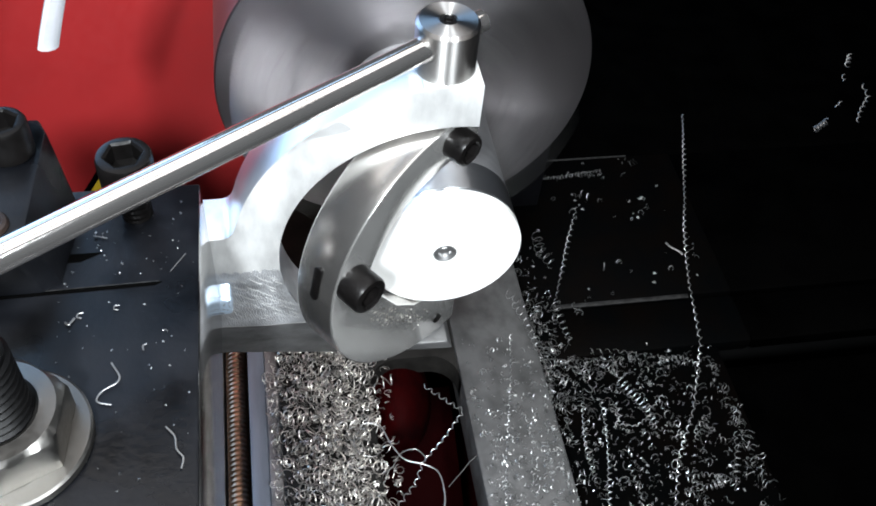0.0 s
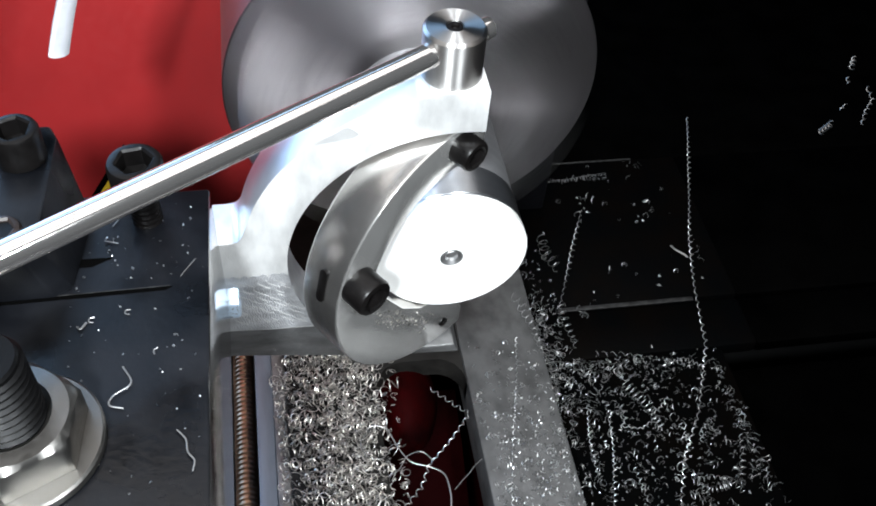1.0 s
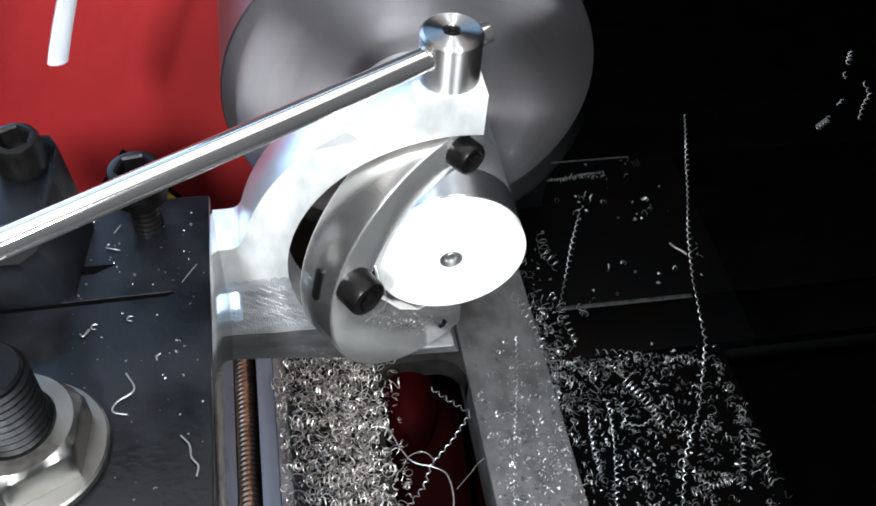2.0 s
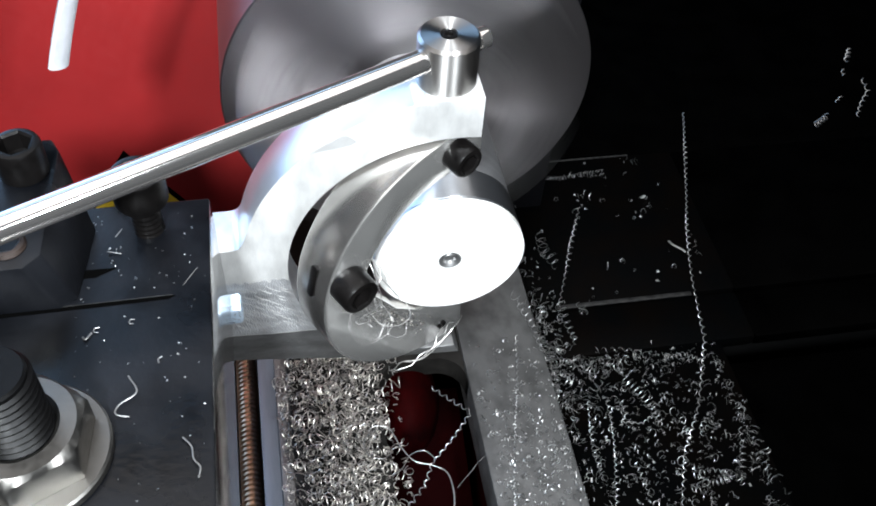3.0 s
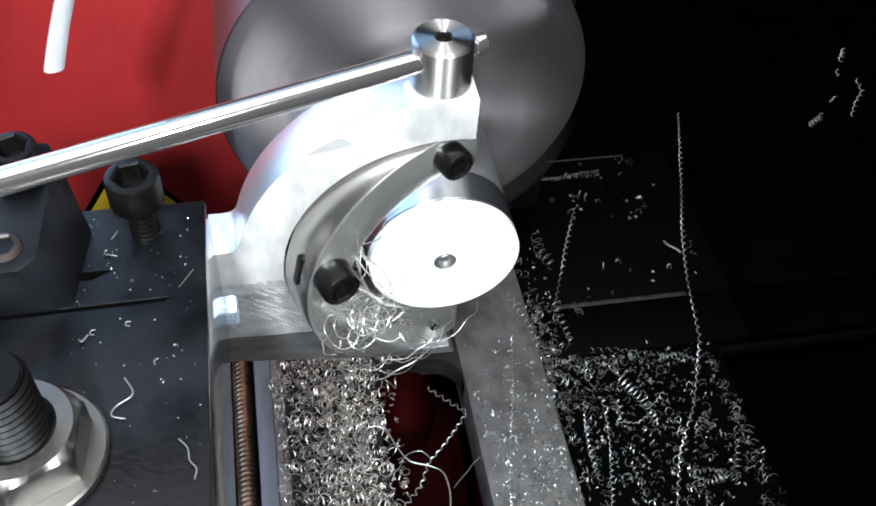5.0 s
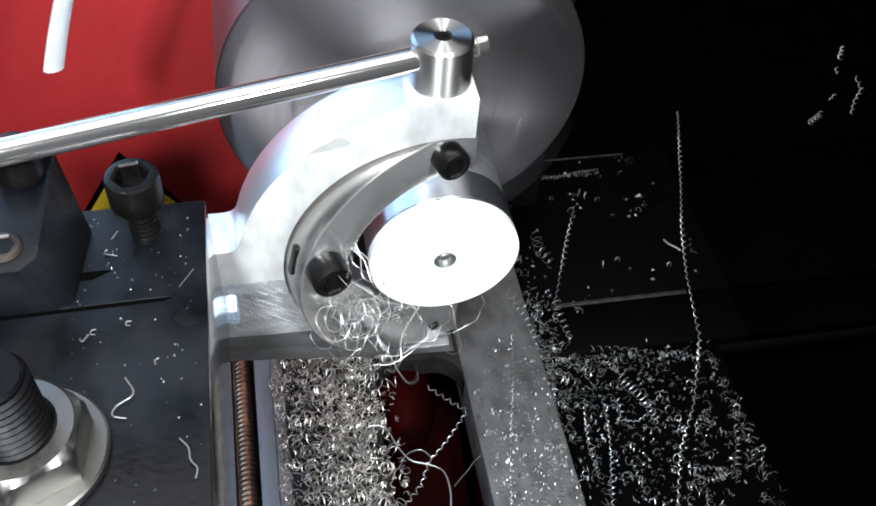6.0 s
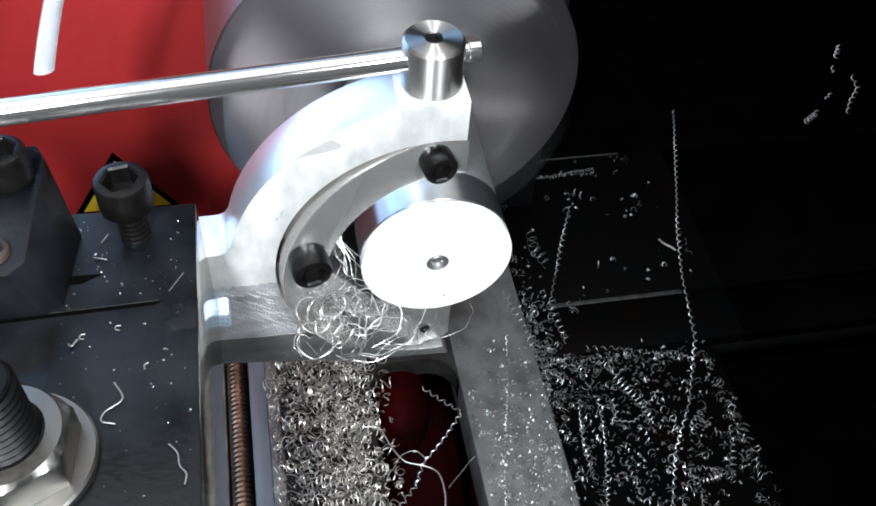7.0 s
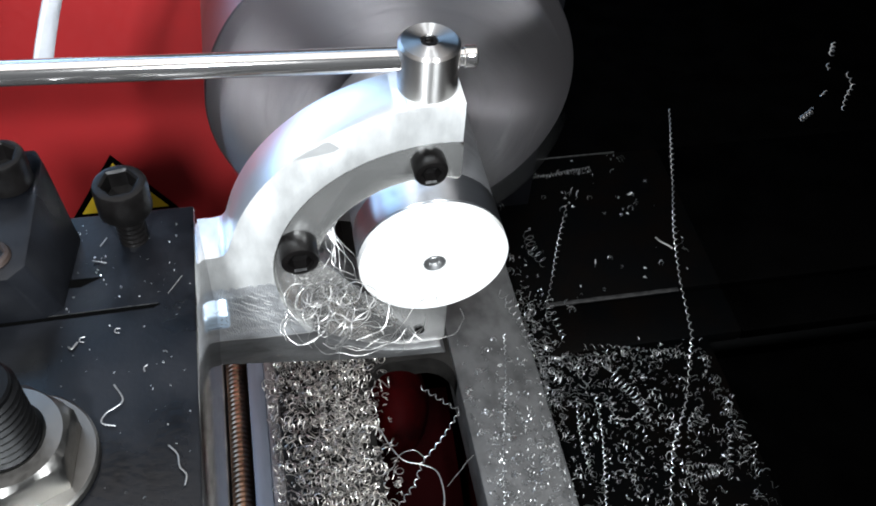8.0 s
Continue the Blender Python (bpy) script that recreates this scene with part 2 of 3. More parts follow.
# ---------------------------------------------------------------- the room and the bench
def plate(name, x0, x1, y0, y1, z0, z1, mat, label, bevel=0.0):
    return part(name, box(x0, x1, y0, y1, z0, z1, bevel), mat, None, label, kind="structure")


plate("ground", -800, 800, -700, 800, -96, -66, BENCH, "dark bench top under the lathe")
plate("wall_north", -800, 800, 800, 830, -66, 1150, WALL, "dark grey painted workshop wall")
plate("wall_south", -800, 800, -730, -700, -66, 1150, WALL, "dark grey painted workshop wall")
plate("wall_east", 800, 830, -730, 830, -66, 1150, WALL, "dark grey painted workshop wall")
plate("wall_west", -830, -800, -730, 830, -66, 1150, WALL, "dark grey painted workshop wall")
plate("ceiling", -830, 830, -730, 830, 1150, 1180, WALL, "dark grey painted workshop ceiling")

# ---------------------------------------------------------------- the lathe bed
bed = base("lathe_bed", 0, 0, 0, "grey cast-iron lathe bed with two ways and an open slot", "lathe bed")
Y0, Y1 = -260, 120
# rear way, front way and the front strip
part("rear_way", box(16.4, 40, Y0, Y1, -14, 0, 0.8), BED, bed, "worn grey steel way")
part("front_way", box(-33.4, -8.6, Y0, Y1, -12, -0.6, 0.8), WAY_DARK, bed, "way buried in chips, darkened as the shade between them")
part("front_step", box(-36.8, -33.4, Y0, Y1, -12, -2.2, 0.4), BED_DIRTY, bed)
part("front_strip", box(-41.5, -36.8, Y0, Y1, -14, -3.0, 0.5), STRIP, bed, "pale blue-grey steel strip")
slot = [(16.4, 28)] + arc(8.4, 30, 8, 0, 90, 8) + arc(-0.6, 30, 8, 90, 180, 8) + [(-8.6, 28), (-8.6, Y1), (16.4, Y1)]
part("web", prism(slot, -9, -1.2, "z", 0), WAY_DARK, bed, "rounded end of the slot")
part("rear_wall", box(28, 39, Y0, Y1, -66, -14, 0.5), BED_DIRTY, bed)
part("front_wall", box(-38, -28, Y0, Y1, -66, -14, 0.5), BED_DIRTY, bed)
# lump added so that its rounding fades like the patch of lit red
rib = bmesh.new()
bmesh.ops.create_uvsphere(rib, u_segments=40, v_segments=24, radius=1, matrix=Matrix.LocRotScale((-0.2, 37, -19), None, (10, 18, 13)))
part("slot_rib", rib, SLOT_RED, bed, "added rounded lump for the lit red in the slot")
# slope and floor carry the slot's deep shade in their colour
part("slot_slope", prism([(20, -26.2), (38.2, -18), (38.2, -58), (-50, -58)], -8.4, 16.2, "x", 0.5), SLOT_SHADE, bed, "slope inside the slot, maroon darkened for deep shade")
part("slot_floor", box(-28, 28, Y0, Y1, -64, -58.5, 0.5), SLOT_SHADE, bed, "slot floor, nearly black for the deep shade")

lead = base("leadscrew", -45.4, 0, -15, "oily copper-brown threaded leadscrew beside the bed", "leadscrew")
part("thread", thread(3.0, 1.5, -200, 110, "y", 24, 0.5), SCREW, lead)
apron = base("apron_plate", 0, 0, 0, "dark grey oily slide plate under the tool holder", "plate")
part("body", box(-62, -49.2, -200, 60, -30, -16, 0.5), BED_DIRTY, apron)

# ---------------------------------------------------------------- chip tray
tray = base("chip_tray", 0, 0, 0, "black painted chip tray with raised folds and scattered chips", "chip tray")
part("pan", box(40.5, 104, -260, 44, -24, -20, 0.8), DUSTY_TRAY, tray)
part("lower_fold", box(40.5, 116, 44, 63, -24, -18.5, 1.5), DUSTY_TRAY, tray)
part("lower_fold", box(115.5, 420, 44, 63, -24, -18.9, 1.5), TRAY_UNLIT, tray)
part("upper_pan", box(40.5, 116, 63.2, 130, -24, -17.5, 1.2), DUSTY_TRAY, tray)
part("upper_pan", box(115.5, 420, 63.2, 130, -24, -17.9, 1.2), TRAY_UNLIT, tray)
part("side_pan", box(104.3, 420, -260, 42, -40, -30, 0.8), TRAY_UNLIT, tray)
# pale strips laid on the folds to imitate the highlight along their edges
part("worn_edge", box(54, 100, 62.2, 63.7, -17.9, -17.4, 0.1), EDGE_STREAK, tray, "pale strip for the highlight along the fold")
part("worn_edge", box(58, 99, 129.5, 130.1, -17.9, -17.4, 0.1), EDGE_STREAK, tray, "pale strip for the highlight along the fold")
part("far_pan", box(40.5, 420, 131, 330, -40, -28, 1.0), TRAY_UNLIT, tray)

# ---------------------------------------------------------------- headstock
head = base("headstock", 0, 0, 0, "bright red enamelled lathe headstock", "headstock")
part("front", box(-112, 44, 150, 200, -66, 128, 2.0), RED, head)
part("cover", box(-113, 43, 103.2, 149.8, -60, 126, 0.8), RED, head)
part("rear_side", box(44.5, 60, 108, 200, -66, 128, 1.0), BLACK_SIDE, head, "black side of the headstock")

sticker = base("warning_sticker", -74.5, 103.1, 3, "yellow triangular warning sticker with a black border", "sticker")
part("border", prism([(-16, 0), (16, 0), (0, 25)], -0.25, 0.05, "y", 0), INK, sticker)
part("field", prism([(-13, 1.6), (13, 1.6), (0, 21.8)], -0.4, -0.2, "y", 0), YELLOW, sticker)
part("mark", prism([(-1.4, 8), (1.4, 8), (2.0, 16), (-2.0, 16)], -0.55, -0.35, "y", 0), INK, sticker)

tube = base("white_strip", -66, 35, 111, "curved white plastic strip hanging down", "plastic strip")
tb = bmesh.new()
sweep(tb, [(0.32 * h + 0.003 * h * h - 0.8, 0, h) for h in range(0, 46, 3)], 2.1, 10, 0.5)
bmesh.ops.holes_fill(tb, edges=tb.edges)
part("strip", tb, PLASTIC, tube)

# ---------------------------------------------------------------- chuck and work
chuck = base("lathe_chuck", 0, 47.8, SPIN_Z, "steel three-jaw lathe chuck turning fast", "chuck")
part("body", revolve([(0.5, 0.4), (14.6, 0.4), (14.6, 0), (40.2, 0), (40.5, 0.3), (40.5, 34), (38.8, 35), (30, 35), (30, 54), (0.5, 54)], "y", 96), CHUCK, chuck)
for k in range(3):
    jaw = prism([(-5.5, 14.4), (5.5, 14.4), (5.5, 24), (6.5, 24), (6.5, 37), (-6.5, 37), (-6.5, 24), (-5.5, 24)], -9, 0.5, "y", 0.6)
    bmesh.ops.rotate(jaw, verts=jaw.verts, cent=(0, 0, 0), matrix=Matrix.Rotation(radians(120 * k + 20), 3, "Y"))
    part("jaw", jaw, JAW, chuck)
    key = revolve([(3.6, 0), (3.6, 0.8), (0.1, 0.8)], "z", 20)
    bmesh_moved(key, (0, 18, 39.6))
    bmesh.ops.rotate(key, verts=key.verts, cent=(0, 0, 0), matrix=Matrix.Rotation(radians(120 * k + 80), 3, "Y"))
    part("key_socket", key, BLACK_OXIDE, chuck)

work = base("workpiece", 0, 0, SPIN_Z, "bright turned aluminium bar with a centre hole in its face", "workpiece")
part("bar", revolve([(0.5, 2.2), (13.8, 2.2), (14.0, 2.2), (14.0, 2.7), (14.15, 2.8), (14.15, 9.9), (14.0, 10.1), (0.5, 10.1)], "y", 128), ALU_BAR, work, "freshly turned bright end of the bar")
part("raw_stock", revolve([(0.5, 10.15), (13.9, 10.15), (14.05, 10.4), (14.05, 44), (13.9, 44.3), (0.5, 44.3)], "y", 128), RAW_BAR, work, "dull grey unmachined stock")
part("faced_end", revolve([(0.9, 1.8), (1.4, 0.9), (1.95, 0.0), (13.9, 0.0), (14.2, 0.3), (14.2, 2.15), (13.0, 2.18), (0.9, 2.18)], "y", 128), ALU_TURNED, work, "brightly lit faced end")
part("centre_hole", revolve([(2.15, -0.03), (1.9, -0.05), (1.35, 0.35), (1.25, 0.2), (0.95, 0.75), (0.85, 0.7), (0.05, 0.95)], "y", 40, ends=(-1,)), HOLE, work, "drilled centre hole")

# ---------------------------------------------------------------- the ball turning attachment
YC, TH, RI, RO, XE = 0.76, 9.84, 29.7, 37.9, 3.4
XK, YK = -2.1, 5.9
frame_thing = base("turning_attachment", 0, 0, SPIN_Z, "machined aluminium C-shaped frame of a ball turning tool", "turning tool")
outer = [(XE, 37.76), (-6, 37.76)] + arc(0, 0, RO, 99, 165, 22)
pocket = [(-36.9, 8.9), (-37.3, 8.2), (-37.9, 7.6), (-38.7, 7.3), (-39.6, 7.2)]
lower = [(-46, 7.2), (-46, -17.3), (-34, -18.2), (-24, -18.4)]
inner = arc(0, 0, RI, 218, 83.4, 34)
c_frame = part("frame", prism(outer + pocket + lower + inner, YC, YC + TH, "y", 0.35), ALU_MILLED, frame_thing)
c_frame.data.materials.append(ALU_EDGE)     # the outer rim is turned smoother than the front
for p in c_frame.data.polygons:
    p.material_index = 1 if abs(p.normal.y) < 0.3 and p.normal.x < -0.2 else 0
arm = [(-46, -17.5), (-34, -18.4), (-24, -18.6)] + arc(0, 0, RI, 219, 276, 20) + [(XE + 1, -32.4), (-8.1, -31.6), (-19.8, -30.1), (-33.3, -27.9), (-46, -26.1)]
# dark base colour stands in for the shade on a downturned bevel
part("lower_arm", prism(arm, YC + 0.5, YC + TH, "y", 0.4), ALU_SHADED, frame_thing, "lower arm, darkened like a downturned face in shade")
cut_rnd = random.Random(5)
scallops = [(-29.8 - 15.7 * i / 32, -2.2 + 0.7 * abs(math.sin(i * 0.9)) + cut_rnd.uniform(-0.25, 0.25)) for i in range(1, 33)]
# fly-cut finish; its greyer colour also stands in for the lamp's falloff
part("milled_pad", prism([(-45.5, -17.0), (-34, -17.9), (-24.6, -18.0), (-26.6, -13.5), (-28.9, -7.2), (-29.6, -2.4)] + scallops, YC - 0.01, YC + 0.5, "y", 0), ALU_FLYCUT_DIM, frame_thing, "fly-cut patch with curved tool marks, greyed like the lamp's falloff")
part("worn_patch", prism([(-24.4, 28.8), (-22.6, 30.1), (-20.9, 31.1), (-19.4, 32.1), (-18.6, 32.2), (-17.6, 31.4), (-16.9, 30.6), (-17.8, 29.9), (-21.2, 29.3)], YC - 0.012, YC + 0.3, "y", 0), ALU_WORN, frame_thing, "dull grey patch at the edge")
cuts = bmesh.new()
for row in range(7):
    for k in range(11):
        u, v = -44.0 + 1.7 * k + 0.8 * row + cut_rnd.uniform(-0.5, 0.5), -2.9 - 2.2 * row + cut_rnd.uniform(-0.7, 0.7)
        n = cut_rnd.uniform(1.2, 3.0)
        if u + n > -29.3 + 0.75 * max(0, -v - 8) or v - 0.8 * n < -17.2:
            continue
        mid = [(u + n * q, YC - 0.02, v - 0.8 * n * q ** 0.7) for q in (0, 0.25, 0.5, 0.75, 1)]
        wide = [0.02, 0.09, 0.13, 0.09, 0.02]
        up = [cuts.verts.new((a, b, c + w)) for (a, b, c), w in zip(mid, wide)]
        dn = [cuts.verts.new((a, b - 0.03, c - w)) for (a, b, c), w in zip(mid, wide)]
        for i in range(4):
            cuts.faces.new((up[i], up[i + 1], dn[i + 1], dn[i]))
part("cutter_texture", cuts, ALU_MILLED, frame_thing, "bright curved cutter marks", smooth=False, kind="stuff")
# block added to hold a glint; the window's blue is in its colour
part("stop", prism([(YC - 2.8, -10.2), (YC + 1, -10.2), (YC + 1, -4.6), (YC, -4.6), (YC - 2.8, -6.6)], -42.4, -38.7, "x", 0.6), ALU_GLINT, frame_thing, "small added polished block, tinted with the window's blue reflection")

swivel = base("swivel_ring", XK, YK, SPIN_Z, "machined aluminium swivel ring with a long steel lever", "swivel ring")
RT, RB = -3.8, 5.2      # front and back of the ring along its own axis
ring_shape = [(6.2, 26.8), (5.6, 27.6)] + arc(1.0, 0, 28.6, 81, 279, 48) + [(6.0, -27.6), (6.0, -14.8), (-2.0, -14.6), (-6.5, -13.2), (-11.4, -9), (-15.3, -3)] + arc(0.6, 0, 20.3, 172, 82, 24) + [(5.6, 19.3), (6.2, 20.1)]
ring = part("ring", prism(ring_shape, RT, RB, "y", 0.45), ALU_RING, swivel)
ring.data.materials.append(ALU_DARK_WALL)        # the turned wall is toned darker, standing in for its dark reflections
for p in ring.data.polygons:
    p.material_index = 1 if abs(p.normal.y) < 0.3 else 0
knob = part("knob", revolve([(4.75, 37.9), (4.89, 38.1), (4.89, 46.0), (4.45, 46.5), (1.45, 46.5), (1.4, 45.3), (0.1, 45.3)], "z", 64), BRUSHED, swivel, "brushed steel knob with a set screw")
part("set_screw", bmesh_moved(cap_screw_head(1.4, 1.1, 1.5, 0.8, 36), (0, 0, 45.35)), BLACK_OXIDE, knob)
part("pivot_pin", revolve([(3, 22.5), (3, 38), (0.1, 38)], "z", 24), STEEL, swivel)
part("lower_pivot_pin", revolve([(3, -31), (3, -22.5), (0.1, -22.5)], "z", 24), STEEL, swivel)
rod = revolve([(1.3, -7.7), (1.75, -7.4), (1.8, -7.1), (1.8, -5.6), (1.55, -5.5), (1.55, -4.9), (1.95, -4.6), (1.95, 150), (1.6, 150.4), (0.1, 150.4)], "x", 40)
bmesh.ops.rotate(rod, verts=rod.verts, cent=(0, 0, 0), matrix=Matrix.Rotation(radians(180 - 4.5), 3, "Z"))
part("lever", bmesh_moved(rod, (0, 0, 43.2)), STEEL, swivel, "long polished steel lever rod")
to_front = Matrix.Rotation(radians(90), 3, "X")
for u, v, r, h in ((-22.9, 7.7, 3.5, 4.7), (-0.1, 25.0, 2.9, 3.9)):
    part("clamp_screw", bmesh_moved(cap_screw_head(r, h, r * 1.05, 2.2), (u, RT + 0.05, v), to_front), BLACK_OXIDE, swivel, "black socket-head clamp screw")
caught = bmesh.new()
chip_rnd = random.Random(3)
for _ in range(90):
    h = chip_rnd.random()
    q = Vector((-18.5 + 14.0 * h + chip_rnd.gauss(0, 0.9), RT - 0.1, -5.5 - 13.5 * h + chip_rnd.gauss(0, 1.3)))
    d = [Vector((chip_rnd.uniform(-0.5, 0.5), -0.05 - 0.3 * chip_rnd.random(), chip_rnd.uniform(-0.5, 0.5))) for _ in range(3)]
    caught.faces.new([caught.verts.new(q + w) for w in d])
part("caught_chips", caught, SWARF, swivel, "fine chips stuck to the ring", smooth=False, kind="stuff")
part("grub_screw", bmesh_moved(cap_screw_head(1.2, 0.6, 1.3, 0.4, 36), (0.4, RT + 0.2, -23.7), to_front), BLACK_OXIDE, swivel)
part("tool_bit", box(-26, -15.5, 0.2, 2.8, 0.5, 3.2, 0.2), CARBIDE, swivel, "grey tool bit")
pin_slot = prism([(0.9 * math.cos(radians(a)), (2.6 if a < 180 else -2.6) + 0.9 * math.sin(radians(a))) for a in range(0, 360, 20)], -0.5, 0.5, "x", 0.1)
part("pin_slot", bmesh_moved(pin_slot, (-26.6, 0.6, 6.5), Matrix.Rotation(radians(13), 3, "Y")), BLACK_OXIDE, swivel, "dark pin slot in the ring wall")

# ---------------------------------------------------------------- tool holder and post
ZP = 110.46
holder = base("tool_holder", 0, 0, ZP, "black steel quick-change tool holder with fine scratches", "tool holder")
holder_body = part("body", box(-90, -40.8, -110, -0.6, -33, 0, 0.5), BLACK_STEEL, holder)
holder_body.data.materials.append(BARE_SIDE)     # the ground side is left bare
for p in holder_body.data.polygons:
    p.material_index = 1 if p.normal.x > 0.9 else 0
part("foot", box(-90, -52, -110, -6, -110, -33.2, 0.5), BLACK_STEEL, holder)
part("upper_slot", prism([(-90, -13.2), (-54.6, -13.7), (-57.5, -15.2), (-90, -15.2)], 0.02, 0.1, "z", 0), INK, holder, "dark slot line")
part("lower_slot", prism([(-90, -20.7), (-46.0, -20.0), (-47.0, -20.6), (-90, -21.5)], 0.02, 0.1, "z", 0), INK, holder, "dark slot line")

part("slot_edge", prism([(-62, -20.2), (-46.4, -19.9), (-46.4, -19.8), (-56, -19.95), (-62, -20.1)], 0.02, 0.12, "z", 0), EDGE_STREAK, holder, "bare worn edge of the slot")

block = base("locking_block", 0, 0, ZP, "black steel locking block with sloping sides", "tool post")
bb = bmesh.new()
high = [(-90, -21.2), (-64.6, -20.9), (-62.4, -18.6), (-61.7, 2.0), (-63.0, 4.8), (-90, 4.9)]
low = [(-90, -20.8), (-62.0, -20.5), (-59.6, -19.0), (-57.9, -6.0), (-60.6, 1.0), (-90, 1.0)]
lv = [bb.verts.new((u, v, 0.02)) for u, v in low]
hv = [bb.verts.new((u, v, 10)) for u, v in high]
bb.faces.new(lv), bb.faces.new(hv[::-1])
for i in range(6):
    bb.faces.new((lv[i], lv[(i + 1) % 6], hv[(i + 1) % 6], hv[i]))
bmesh.ops.recalc_face_normals(bb, faces=bb.faces)
part("block", bevelled(bb, 0.4), BLACK_STEEL, block)

cap_screw("cap_screw", -50.0, -6.2, ZP, 6.6, 4.0, 5.5, 4.5, "black socket-head cap screw standing in the tool holder", rz=10, thread_r=2.3)
cap_screw("cap_screw", -66.0, -2.2, ZP + 10, 0.3, 3.5, 5.6, 4.0, "black socket-head cap screw on the locking block", rz=25)
rust = cap_screw("cap_screw", -67.0, -16.6, ZP + 10, 0.05, 2.7, 0.9, 3.0, "rusty sunk socket screw in the locking block", rz=5)
rust.children[0].data.materials[0] = RUST

stud = base("clamp_stud", -63.4, -43.9, ZP, "threaded dark stud with a zinc hexagon nut and washer", "nut and bolt")
part("washer", revolve([(4.2, 0.02), (9.8, 0.02), (10.0, 0.3), (10.0, 1.4), (9.7, 1.7), (4.2, 1.7)], "z", 64), ZINC, stud, "plain zinc washer")
nut = [(lambda a: hexed(7.4, a - 0.44), 1.75), (lambda a: hexed(7.4, a - 0.44), 6.0), (lambda a: hexed(7.4, a - 0.44, 7.9), 6.9), (lambda a: 7.0, 7.6), (lambda a: 5.1, 7.7), (lambda a: 4.2, 6.8)]
part("nut", revolve(nut, "z", 72), ZINC, stud, "zinc hexagon nut")
part("threaded_rod", thread(4.5, 1.25, 1.8, 18.5, "z", 36, 0.45), DARK_THREAD, stud, "dark threaded rod")

# ---------------------------------------------------------------- chips
rnd = random.Random(7)


def curl(bm, at, r, turns, pitch, wire, tilt=1.0, steps=10, sides=3):
    """One small helical chip lying at a place."""
    n = max(4, int(turns * steps))
    m = Euler((rnd.uniform(-tilt, tilt) + 1.57, rnd.uniform(-tilt, tilt), rnd.uniform(0, 6.3))).to_matrix()
    pts, ph = [], rnd.uniform(0, 6.3)
    for i in range(n + 1):
        a = ph + 2 * math.pi * turns * i / n
        pts.append(Vector(at) + m @ Vector((r * math.cos(a), r * math.sin(a), pitch * turns * (i / n - 0.5))))
    sweep(bm, pts, wire, sides, 0.45)


def flake(bm, at, size):
    """A broken crumb of metal."""
    m = Euler((rnd.uniform(-0.6, 0.6), rnd.uniform(-0.6, 0.6), rnd.uniform(0, 6.3))).to_matrix()
    q = [Vector(at) + m @ Vector((size * u * rnd.uniform(0.6, 1.3), size * 0.5 * v * rnd.uniform(0.6, 1.3), w * size * 0.2))
         for u, v, w in ((-1, -1, 0), (1, -1, 0), (1, 1, 0), (-1, 1, 0), (0, 0, 1.4))]
    v = [bm.verts.new(p) for p in q]
    for i in range(4):
        bm.faces.new((v[i], v[(i + 1) % 4], v[4]))
    bm.faces.new(v[:4])


def spiral(bm, line, r, pitch, wire, steps=8):
    """A long coiled chip along a line of points."""
    pts = [Vector(p) for p in line]
    out, a, wob = [], 0.0, rnd.uniform(0, 6)
    for p, q in zip(pts, pts[1:]):
        d = (q - p)
        n = max(2, int(d.length / pitch * steps))
        side = Vector((-d.y, d.x, 0)).normalized()
        for i in range(n):
            a += 2 * math.pi / steps
            s = r * (0.85 + 0.3 * math.sin(wob + a * 0.07))
            out.append(p + d * (i / n) + side * (s * math.cos(a) + 0.5 * r * math.sin(a * 0.031)) + Vector((0, 0, s * math.sin(a) + r)))
    return sweep(bm, out, wire, 4, 0.6)


def heap(name, label, count, place, size, wire=(0.11, 0.2), category="metal chips", mat=TRAY_SWARF):
    bm = bmesh.new()
    for _ in range(count):
        at = place()
        k = rnd.random()
        s = rnd.uniform(*size)
        if k < 0.8:
            curl(bm, at, s * rnd.uniform(0.45, 1), rnd.uniform(0.45, 1.7), s * rnd.uniform(0.6, 1.6), rnd.uniform(*wire) * min(1, s + 0.2))
        else:
            flake(bm, at, s * rnd.uniform(0.15, 0.35))
    return part(name, bm, mat, None, label, smooth=False, kind="stuff", category=category)


def on_front_way():
    y = rnd.uniform(-60, 47)
    x = rnd.triangular(-36.5, -6.0, -20) if rnd.random() < 0.5 else rnd.uniform(-33, -8.5)
    top = 3.6 * max(0.1, 1 - ((x + 20.5) / 15.5) ** 2)
    if rnd.random() < 0.06:
        x = rnd.choice((rnd.uniform(-36.5, -34), rnd.uniform(-9, -4)))
    if x < -25.5 and y < -9 and rnd.random() < 0.85:
        x += 9          # a bare dark patch is left near the front edge
    return x, y, -0.3 + rnd.uniform(0.2, 1) * top


